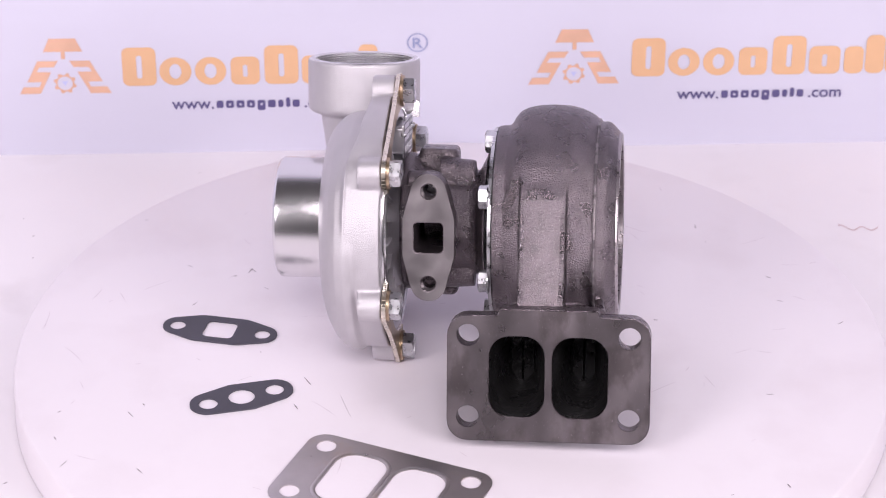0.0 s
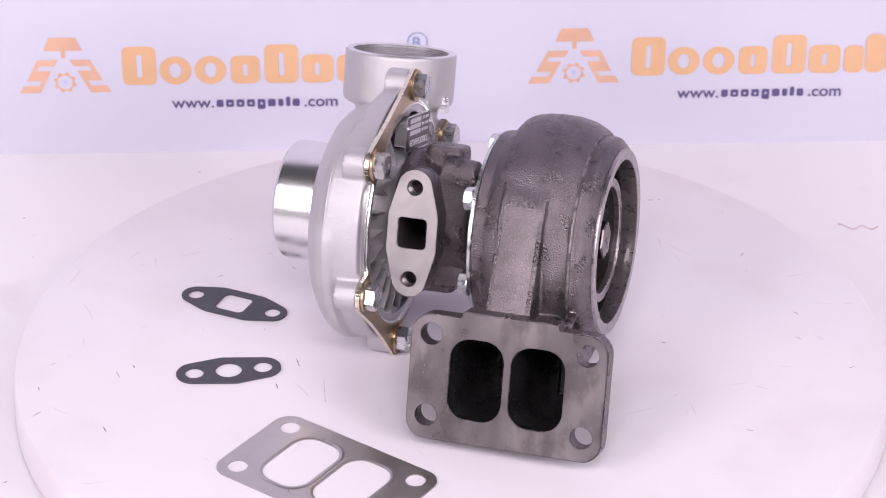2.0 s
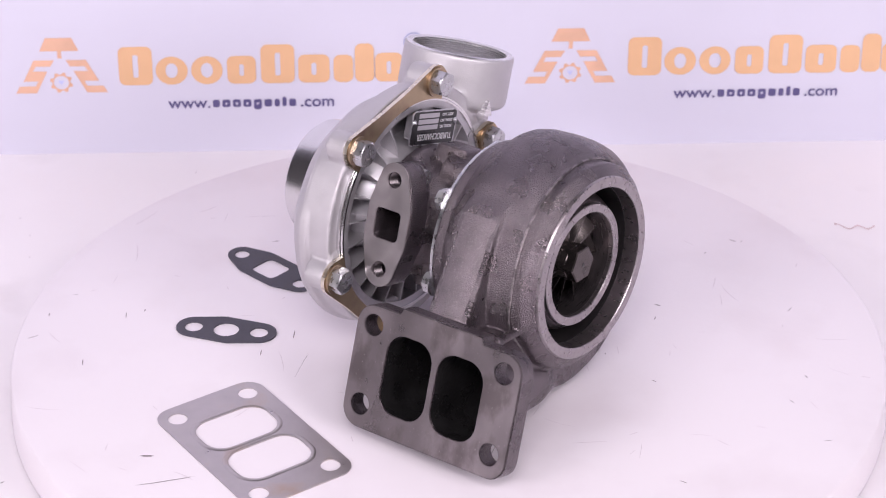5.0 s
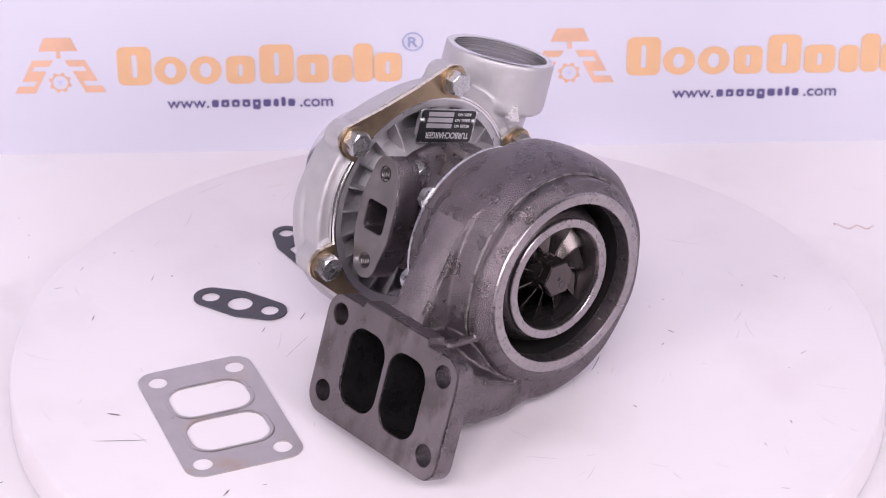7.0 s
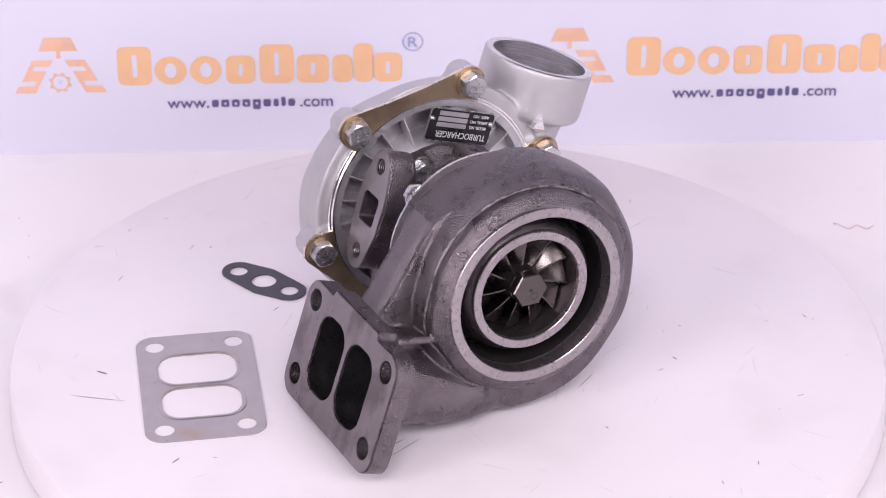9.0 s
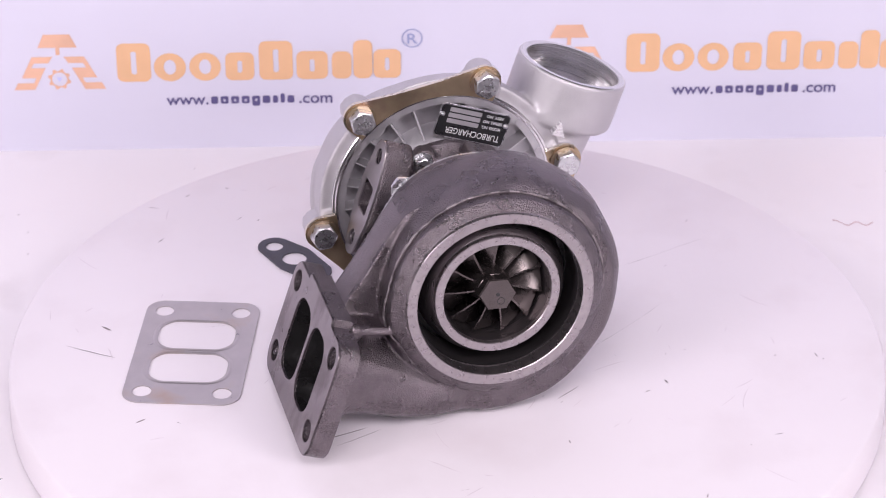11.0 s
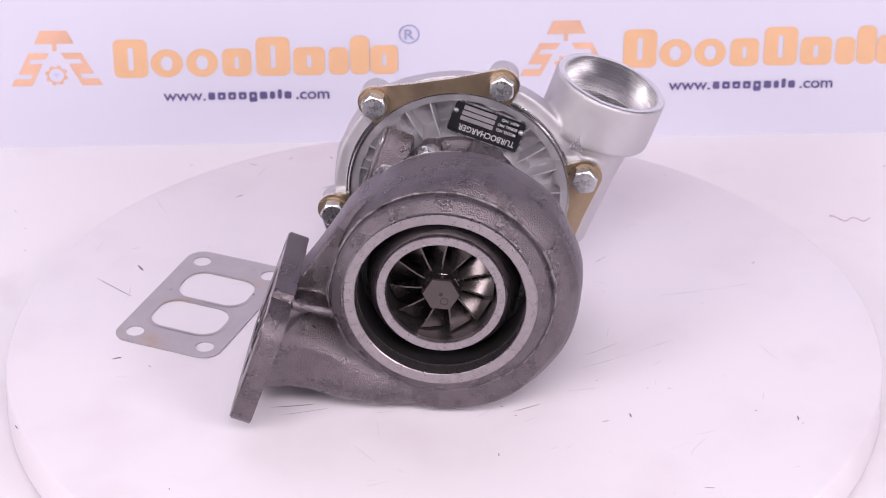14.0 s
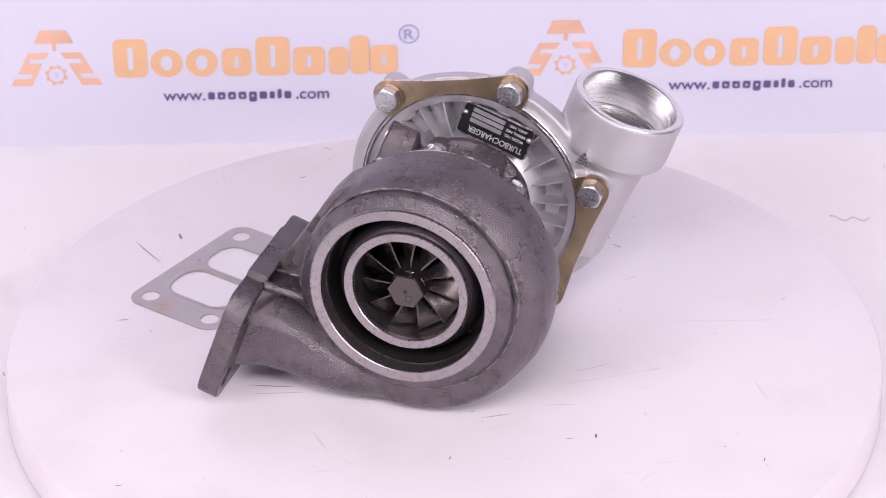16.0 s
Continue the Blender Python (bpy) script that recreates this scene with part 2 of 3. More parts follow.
slab("floor", -3, 3, -3.2, 2.2, -0.95, -0.90, M_FLOOR, "grey concrete studio floor")
slab("ceiling", -3, 3, -3.2, 2.2, 2.6, 2.65, M_WALL, "dark grey painted studio ceiling")
slab("wall_north", -3, 3, 2.2, 2.3, -0.9, 2.6, M_WALL, "dark grey painted studio wall")
slab("wall_south", -3, 3, -3.3, -3.2, -0.9, 2.6, M_WALL, "dark grey painted studio wall")
slab("wall_east", 3, 3.1, -3.2, 2.2, -0.9, 2.6, M_WALL_GREY, "grey painted studio wall")
slab("wall_west", -3.1, -3, -3.2, 2.2, -0.9, 2.6, M_WALL_GREY, "grey painted studio wall")


def table():
    top = new("table")
    tagged(top, "white painted table carrying the turntable, scuffed", "table")
    bm = box(bmesh.new(), -1200, 1200, -700, 500, -65, -25)
    bmesh.ops.bevel(bm, geom=bm.edges[:], offset=0.003, segments=2, affect="EDGES")
    part("tabletop", bm, M_TABLE, top)
    for x in (-1150, 1150):
        for y in (-660, 460):
            part("leg", box(bmesh.new(), x - 25, x + 25, y - 25, y + 25, -900, -65), M_TABLE, top)
    # small dark specks on the paint round the turntable
    rnd = random.Random(21)
    bm = bmesh.new()
    while len(bm.faces) < 46:
        x, y, ln, turn = rnd.uniform(-460, 460), rnd.uniform(-330, 262), rnd.choice((1.2, 1.6, 2.2, 3.5)), rnd.uniform(0, math.pi)
        if math.hypot(x, y) < 258:
            continue
        c, s = math.cos(turn), math.sin(turn)
        bm.faces.new([bm.verts.new(((x + p * ln * c - q * s) * MM, (y + p * ln * s + q * c) * MM, -0.0248)) for p, q in ((-.5, 0), (-.1, -.4), (.5, -.1), (.2, .4))])
    tagged(part("scuffing", bm, M_SCUFF, top, "small dark specks", smooth=0), kind="stuff")
    return top


table()


# printed backdrop: u along the cloth from its lower edge's reference corner, h above the table
BAN0 = Vector((-0.2995, 0.2749, -0.025))
BAN_M = Matrix.Translation(BAN0) @ pose(0, 0, 0, 90, 0, math.degrees(math.atan2(0.0221, 0.5951)))


def lettering(parent, body, x, y, size, width, mat, z, swell=0.00014):
    """Raised words at (x, y) millimetres in the parent's plane, fitted to a width."""
    cu = bpy.data.curves.new("lettering", "FONT")
    cu.body, cu.size, cu.extrude, cu.offset = body, size * MM, 0.00005, swell
    ob = new("lettering", cu)
    bpy.context.view_layer.update()
    me = bpy.data.meshes.new_from_object(ob.evaluated_get(bpy.context.evaluated_depsgraph_get()))
    bpy.data.objects.remove(ob)
    bpy.data.curves.remove(cu)
    xs = [v.co.x for v in me.vertices]
    k, x0 = width * MM / (max(xs) - min(xs)), min(xs)
    for v in me.vertices:
        v.co.x = (v.co.x - x0) * k
    return part("lettering", me, mat, parent, m=Matrix.Translation((x * MM, y * MM, z * MM)))


def banner():
    b = new("banner")
    b.matrix_basis = BAN_M
    tagged(b, "pale lilac printed vinyl banner standing behind the turntable", "banner")
    bm = bmesh.new()
    nx, ny = 90, 30
    rows = []
    for j in range(ny + 1):
        row = []
        for i in range(nx + 1):
            x, y = -0.5 + 1.6 * i / nx, 0.9 * j / ny
            row.append((x, y, 0.0004 * noise.noise(Vector((x * 5, y * 1.2, 0)))))
        rows.append(row)
    loops(bm, rows, closed_u=False, closed_v=False)
    ext = bmesh.ops.extrude_face_region(bm, geom=bm.faces[:])
    bmesh.ops.translate(bm, verts=[g for g in ext["geom"] if isinstance(g, bmesh.types.BMVert)], vec=(0, 0, -0.002))
    part("cloth", bm, M_BANNER, b)
    z0, z1 = 0.42, 0.5

    def mark(name, outline, mat, holes=(), label=""):
        part(name, sheet(outline, holes, z0, z1), mat, b, label, smooth=0)

    for k, (ox, oy) in enumerate(((0.0, 0.0), (335.5, 1.5))):
        # emblem: trapezoid cap with a stem, striped slanting legs, a gear ring
        mark("emblem_cap", [(31.5 + ox, 76 + oy), (57.1 + ox, 76 + oy), (52.9 + ox, 85.5 + oy), (35.7 + ox, 85.5 + oy)], M_EMBLEM)
        mark("emblem_stem", [(43 + ox, 70.7 + oy), (45.6 + ox, 70.7 + oy), (45.6 + ox, 76.2 + oy), (43 + ox, 76.2 + oy)], M_EMBLEM)
        for s in (1, -1):
            def leg(pts):
                return [(44.3 + s * x + ox, y + oy) for x, y in pts]
            mark("emblem_leg", leg([(17.1, 69.4), (3.7, 69.4), (6.5, 64.8), (16.1, 64.8), (18, 61.4), (8.6, 61.4), (16.5, 45.5), (30.1, 45.5), (27.5, 50.5), (16.9, 50.5), (15.2, 54.1), (24.7, 54.1)]), M_EMBLEM)
        teeth = []
        for i in range(32):
            r = 7.6 if (i // 2) % 2 else 6.0
            teeth.append((44.3 + ox + r * math.cos(i * math.pi / 16), 53 + oy + r * math.sin(i * math.pi / 16)))
        mark("emblem_gear", teeth, M_EMBLEM, [circle(44.3 + ox, 53 + oy, 5.0)])
        mark("emblem_core", [(42.3 + ox, 54.5 + oy), (44.3 + ox, 51 + oy), (46.3 + ox, 54.5 + oy)], M_CORE)
        # brand wording as plain orange shapes
        y = 50.3 + oy
        for x0, x1, h, ring in ((82.4, 104.6, 28, 0), (106.5, 127.6, 20.5, 1), (129.8, 150.5, 20.5, 1), (153.5, 172.4, 20.3, 0), (175.7, 197.9, 28.2, 0), (200.2, 220.9, 20.5, 0), (223.5, 236.4, 20, 0), (237.6, 250.2, 28, 0), (250.9, 269.0, 21, 0)):
            x, w = x0 + ox, x1 - x0
            if ring:
                mark("wordmark_shape", [(x + w / 2 + w / 2 * math.cos(t * .1309), y + h / 2 + h / 2 * math.sin(t * .1309)) for t in range(48)], M_ORANGE,
                     [[(x + w / 2 + 4 * math.cos(t * .2618), y + h / 2 + 5.4 * math.sin(t * .2618)) for t in range(24)]])
            else:
                mark("wordmark_shape", round_rect(x, x + w, y, y + h, 4.5), M_ORANGE, [round_rect(x + w * .42, x + w * .58, y + 5.5, y + h - 6, 1.4, 3)] if w > 18 else ())
        # web address: readable ends, the brand in it as plain dark bars
        y = 32.8 + oy * 1.3
        lettering(b, "www.", 113.5 + ox, y, 11.4, 27.8, M_NAVY, z1)
        lettering(b, ".com", 201.3 + ox, y, 11.4, 22.0, M_NAVY, z1)
        x = 142.6 + ox
        for w, h, up in ((5.5, 6, 0), (6.2, 6, 0), (6.2, 6, 0), (6.2, 6, 0), (6.2, 8, -2), (6, 6, 0), (4.4, 6, 0), (3.8, 7.5, 0), (5.5, 6, 0)):
            mark("address_bar", round_rect(x + .5, x + w - .5, y + up + .3, y + up + h - .2, 1.2, 3), M_NAVY, [round_rect(x + w / 2 - .8, x + w / 2 + .8, y + 1.9, y + 3.6, .5, 2)] if w > 6.1 else ())
            x += w + 0.75
        if k == 0:
            mark("trade_ring", circle(276.5, 79, 6.8, 40), M_BLUE, [circle(276.5, 79, 6.05, 40)])
            lettering(b, "R", 273.3, 75.3, 10.2, 6.6, M_BLUE, z1)
    return b


banner()

# ------------------------------------------------------------------ turntable
TURNING = []          # things that ride on the turntable, with their pose at the start


def riding(ob, m):
    ob.matrix_basis = m
    TURNING.append((ob, m))
    return ob


def turntable():
    t = new("turntable")
    tagged(t, "round white display turntable with small dark scuffs", "turntable")
    prof = [(0, 60), (0, 246.6), (-0.35, 247.5), (-1.2, 248.1), (-12, 248.7), (-22.4, 249), (-23, 248.6), (-23, 232), (-24.9, 231), (-24.9, 60)]
    bm = bmesh.new()
    rows = []
    for i in range(160):
        c, s = math.cos(i * math.pi / 80), math.sin(i * math.pi / 80)
        rows.append([(r * c * MM, r * s * MM, z * MM) for z, r in prof])
    loops(bm, rows)
    mid = [v for v in bm.verts if abs(v.co.z) < 1e-7 and abs(v.co.xy.length - .06) < 1e-5]
    bmesh.ops.contextual_create(bm, geom=[e for e in bm.edges if all(v in mid for v in e.verts)])
    part("disc", bm, M_DISC, t)
    # scuffs: thin slivers, (x, y, length, width, turn)
    rnd = random.Random(7)
    marks = [(-79, -180, 8.2, 1.9, 33), (-57, -194, 33, 0.9, 47), (20, -185, 6.6, 1.3, 110), (82, 100, 4.4, 1.2, 10), (-176, -72, 7.5, .6, 125), (150, 136, 5.8, .6, 87), (86, 191, 4.6, .8, 0),
             (74, 44, 18, .7, 116), (-48, 155, 64, .25, 103), (88, -233, 4.6, .9, 29), (-121, 82, 6.3, .8, 70), (22, 102, 68, .22, 118), (16, 88, 24, .3, 123), (70, -84, 27, 1.0, 97), (76, -78, 30, .5, 104),
             (-84, 95, 12, .4, 134), (-81, -38, 10, .8, -62), (-86, -64, 6.3, .8, -63), (-119, 83, 6.5, .5, -55), (-151, 44, 4.9, .7, 52), (-170, -62, 2.7, 1, -56), (-166, -125, 6.7, .8, -52),
             (-207, -119, 7.1, .6, 63), (176, -51, 5.3, .7, 0), (177, -138, 4, .8, -65), (225, 24, 5, .6, 40), (-59, -63, 29, .3, -73), (9, -142, 5.5, 1.4, -13), (118, 27, 3.3, .9, 0)]
    for i in range(26):
        a, r = rnd.uniform(0, 2 * math.pi), 240 * math.sqrt(rnd.uniform(0.05, 1))
        marks.append((r * math.cos(a), r * math.sin(a), rnd.choice((1.5, 2, 2, 3, 4)), rnd.uniform(.4, .8), rnd.uniform(0, 180)))
    bm = bmesh.new()
    for x, y, ln, w, turn in marks:
        c, s = math.cos(radians(turn)), math.sin(radians(turn))
        pts = []
        for p, q in ((-.5, 0), (-.2, -.4), (.3, -.5), (.5, -.1), (.25, .35), (-.15, .5)):
            px, py = p * ln, q * w * .75 + .06 * ln * p * p
            pts.append(bm.verts.new(((x + px * c - py * s) * MM, (y + px * s + py * c) * MM, 0.00022)))
        bm.faces.new(pts)
    tagged(part("scuffing", bm, M_SCUFF, t, "fine dark scuff marks", smooth=0), kind="stuff")
    # faint long scratches, paler than the scuffs
    bm = bmesh.new()
    for i in range(70):
        a, r = rnd.uniform(0, 2 * math.pi), 238 * math.sqrt(rnd.uniform(0.02, 1))
        x, y, ln, w, turn = r * math.cos(a), r * math.sin(a), rnd.choice((4, 6, 9, 14, 22)), rnd.uniform(.25, .55), rnd.uniform(0, math.pi)
        c, s, bow = math.cos(turn), math.sin(turn), rnd.uniform(-.08, .08)
        pts = []
        for p, q in ((-.5, 0), (-.2, -.4), (.25, -.5), (.5, 0), (.2, .4), (-.25, .5)):
            px, py = p * ln, q * w + bow * ln * 4 * p * p
            pts.append(bm.verts.new(((x + px * c - py * s) * MM, (y + px * s + py * c) * MM, 0.00018)))
        bm.faces.new(pts)
    tagged(part("scratching", bm, M_FAINT, t, "faint pale grey scratches", smooth=0), kind="stuff")
    riding(t, Matrix.Identity(4))


turntable()


def table_stain():
    bm = bmesh.new()
    pts = [(0.2455 + i * 0.0014, 0.178 + 0.0022 * math.sin(i * 0.75) + (0.004 - i * .0013 if i < 4 else 0)) for i in range(19)]
    rows = []
    for i, (x, y) in enumerate(pts):
        w = 0.0008 if i else 0.0016
        rows.append([(x, y - w, -0.0246), (x, y + w, -0.0246), (x, y, -0.0243)])
    loops(bm, rows, closed_u=False, caps=True)
    tagged(part("stain", bm, M_STAIN, label="faint pink squiggle on the white table"), category="stain")


table_stain()


# ------------------------------------------------------------------ gaskets on the turntable
def gasket(name, outline, holes, thick, mat, label, m, extra=None):
    g = new(name)
    tagged(g, label, "gasket", "loose gaskets")
    part("sheet", sheet(outline, holes, 0.0, thick), mat, g, smooth=20)
    if extra:
        extra(g)
    return riding(g, m)


# oil drain gasket: diamond with a square window
gasket("drain_gasket", hull_of([(-25.2, 0, 8.6), (25.2, 0, 8.6), (-11, 0, 13.5), (11, 0, 13.5)], 48),
       [circle(-25.2, 0, 4.6), circle(25.2, 0, 4.6), round_rect(-9, 9, -8.5, 8.5, 3.5)], 0.9, M_PAPER,
       "dark grey fibre gasket with a square window lying flat", pose(-0.1338, 0.01455, 0.0002, 0, 0, math.degrees(math.atan2(-10.3, 49.6))))
# oil feed gasket: three round holes
gasket("feed_gasket", hull_of([(-19.3, 0.2, 10.2), (19.3, -0.2, 10.2), (3, -8, 5.5), (-3, 8, 5.5)], 48),
       [circle(-19.3, 0, 5.3), circle(19.3, 0, 5.3), circle(0, 0, 7.4, 32)], 0.9, M_PAPER,
       "dark grey fibre gasket with three round holes lying flat", pose(-0.1165, -0.0551, 0.0002, 0, 0, math.degrees(math.atan2(14.4, 35.8))))


def beads(g):
    for x0 in (-31.5, 2.5):
        ring = round_rect(x0 - 1.5, x0 + 30.5, -23.5, 23.5, 12.5, 8)
        bm = bmesh.new()
        rows = []
        cx, cy = x0 + 14.5, 0
        for x, y in ring:
            d = Vector((x - cx, y - cy)).normalized()
            rows.append([((x + d.x * o) * MM, (y + d.y * o) * MM, z * MM) for o, z in ((-1.6, 0.5), (-0.7, 1.0), (0.5, 1.0), (1.4, 0.5))])
        loops(bm, rows, closed_v=False)
        part("bead", bm, M_STEEL, g, "raised sealing bead", smooth=60)


gasket("turbine_inlet_gasket", hull_of([(-43, -22.5, 10.5), (43, -22.5, 10.5), (-43, 22.5, 10.5), (43, 22.5, 10.5)], 48),
       [circle(-42.2, -22.3, 5.4), circle(42.2, -22.3, 5.4), circle(-42.2, 22.3, 5.4), circle(42.2, 22.3, 5.4), round_rect(-31.5, -2.5, -22, 22, 11, 8), round_rect(2.5, 31.5, -22, 22, 11, 8)],
       0.6, M_STEEL, "thin stainless steel gasket with two wide ports lying flat", pose(-0.0378, -0.1399, 0.0002, 0, 0, math.degrees(math.atan2(-33.5, 77.3))), beads)


# ------------------------------------------------------------------ turbocharger
AXIS = 78.6
TURBO_M = pose(0, 0, 0, 0, 0, -5.5) @ pose(0, 0.005, 0.0)
INNER = pose(0, 0, AXIS * MM, 0, -1.7, 0) @ pose(0, 0, 0, -19.2)      # its shaft along x, its own upright along z
COMP = INNER @ Matrix.Translation((0.0003, 0.0008, 0.0003))         # the compressor end sits a little off the shaft line


def hexagon(r, phase=0.0):
    return circle(0, 0, r / math.cos(math.pi / 6), 6, phase)


@functools.lru_cache(None)
def bolt_meshes(flat, height, washer, gold):
    """Hex head with a chamfered crown and a raised grade mark, along +z; and its washer."""
    bm = bmesh.new()
    rows = []
    ring = dense(hexagon(flat / 2), 4)
    crown = [height * .96 - (math.hypot(x, y) - flat / 2) * .6 for x, y in ring]
    rows.append([(x * MM, y * MM, 0) for x, y in ring])
    rows.append([(x * MM, y * MM, z * MM) for (x, y), z in zip(ring, crown)])
    rows.append([(x * MM * flat * .47 / math.hypot(x, y), y * MM * flat * .47 / math.hypot(x, y), height * MM) for x, y in ring])
    loops(bm, rows, closed_u=False, caps=True)
    head = mesh_of(bm, "bolt", 25)
    head.materials.append(M_ZINC)
    bm = bmesh.new()
    tube(bm, (0, 0, -washer), (0, 0, 0), flat * .66, steps=28)
    bmesh.ops.bevel(bm, geom=[e for e in bm.edges if e.calc_face_angle(0) > 1], offset=0.0003, segments=1, affect="EDGES")
    ring = mesh_of(bm, "washer", 35)
    ring.materials.append(M_GOLD if gold else M_ZINC)
    return head, ring


def bolt(parent, m, flat=13.0, height=6.0, washer=1.6, gold=True):
    head, ring = bolt_meshes(flat, height, washer, gold)
    b = part("bolt", head, M_ZINC, parent, "bright zinc hex bolt", m)
    part("washer", ring, M_GOLD, b)
    mark = lettering(b, "8.8", -flat * .24, flat * .08, flat * .36, flat * .48, M_ZINC, height + .05, 0.00008)
    mark.name = "grade_mark"
    bm = bmesh.new()
    for x in (-.2, 0.02, .2):
        box(bm, flat * (x - .05), flat * (x + .05), -flat * .3, -flat * (.1 + abs(x) * .3), height, height + .08)
    part("grade_mark", bm, M_ZINC, b, smooth=0)
    return b


def along_x(a, phi, r, spin=0.0, back=False, base=INNER):
    """Pose whose z points along the shaft at polar place (phi, r)."""
    p = radians(phi)
    return base @ Matrix.Translation((a * MM, r * MM * math.cos(p), r * MM * math.sin(p))) @ pose(0, 0, 0, 0, -90 if back else 90, 0) @ pose(0, 0, 0, 0, 0, spin)


def compressor_housing(turbo):
    R = spline([(40, 60.5), (90, 60.5), (126, 62.5), (165, 69.5), (189, 73), (225, 74.5), (259, 74), (289, 74), (325, 76), (352, 80), (15, 77.5)])

    def rad(phi, a, r):
        k = (r - 40) / 24.0
        return r if r <= 40 else 40 + k * (R(phi) - 40)
    prof = [(-71, 36), (-69.8, 42), (-68.6, 48.5), (-66, 54), (-62, 59), (-58, 62), (-53, 63.7), (-49, 63.5), (-45, 61), (-43, 58), (-43, 26), (-71, 26)]
    bm = lathe(prof, 120, radius=rad)
    back = spline([(20, -46), (60, -46), (100, -46), (125, -48), (150, -54), (230, -55), (290, -52), (330, -48)])
    rim = spline([(60, 71.4), (100, 69.6), (120, 68.8), (140, 69.6), (170, 71.4), (300, 71.4)])
    rows = []
    for i in range(96):
        ph = i * math.pi / 48
        a0 = back(math.degrees(ph))
        rows.append([(a * MM, r * math.cos(ph) * MM, r * math.sin(ph) * MM) for a, r in ((a0, rim(math.degrees(ph)) - 2), (a0 + 1.6, rim(math.degrees(ph))), (-34, 71.4), (-33.2, 71), (-33.2, 58), (a0, 58))])
    loops(bm, rows)
    for k in range(6):
        ph = radians(30 + 60 * k)
        y, z = 72.3 * math.cos(ph), 72.3 * math.sin(ph)
        tube(bm, (-45, y, z), (-32.2, y, z), 8.6)
        tube(bm, (-45, y * .9, z * .9), (-32.2, y * .9, z * .9), 11)
    # outlet neck rising beside the scroll
    tube(bm, (-57, 62, -14), (-58, 60, 30), 18, 22)
    tube(bm, (-58, 60, 29), (-59, 60, 56), 22, 25)
    rows = []
    for z, r in ((51, 25), (52.5, 30), (54.5, 32), (58, 32.3), (82, 32.3), (83, 31.8)):
        rows.append([(-58.4 + r * math.cos(t * math.pi / 24), 60 + r * math.sin(t * math.pi / 24), z) for t in range(48)])
    loft(bm, rows)
    bore = tube(bmesh.new(), (-58.4, 60, 56), (-58.4, 60, 95), 27.8, steps=64)
    shaft = tube(bmesh.new(), (-90, 0, 0), (-20, 0, 0), 27.5, steps=64)
    me = baked(bm, 1.0, 2, (bore, shaft))
    body = part("compressor_housing", me, M_ALU, turbo, "pale cast aluminium scroll with a sandy skin", COMP)
    # casting seam round the scroll
    bm = bmesh.new()
    rows = []
    for i in range(144):
        ph = i * math.pi / 72
        r = rim(math.degrees(ph)) - 0.5
        a0 = back(math.degrees(ph)) + 1.4
        rows.append([((a0 + q) * MM, (r + o) * math.cos(ph) * MM, (r + o) * math.sin(ph) * MM) for q, o in ((-.6, -1.2), (-.3, .25), (.3, .25), (.6, -1.2))])
    loops(bm, rows)
    part("casting_seam", bm, M_ALU, body)
    # turned inlet spout
    bm = lathe([(-69, 33.6), (-93, 33.8), (-95.8, 33.6), (-97.2, 32.4), (-97.6, 31), (-97.2, 29.6), (-94, 28.2), (-69, 27.6)], 96)
    part("inlet_spout", bm, M_TURNED, body, "bright turned aluminium")
    bm = bmesh.new()
    rows = []
    for z, r in ((61, 26.0), (62, 27.4), (82.8, 27.6), (83.3, 28.2), (83.4, 31.0), (82.8, 31.6), (82, 28.4), (56, 28.3), (53, 20), (51.5, 3), (53.2, 3), (54.5, 17), (58, 23.8)):
        rows.append([((-58.4 + r * math.cos(t * math.pi / 32)) * MM, (60 + r * math.sin(t * math.pi / 32)) * MM, z * MM) for t in range(64)])
    loops(bm, rows)
    part("outlet_bore", bm, M_BORED, body, "bright bored aluminium")
    bm = tube(bmesh.new(), (-58.4, 60, 52.4), (-58.4, 60, 53.0), 3.2, steps=24)
    part("outlet_throat", bm, M_BORED, body)
    # small triangular casting web under the outlet
    bm = loft(bmesh.new(), [[(a, y, z) for y, z in ((47.5, 51), (55.5, 51), (50.5, 60))] for a in (-30, -25.2)])
    part("web", bm, M_BORED, body, "bright machined facet")


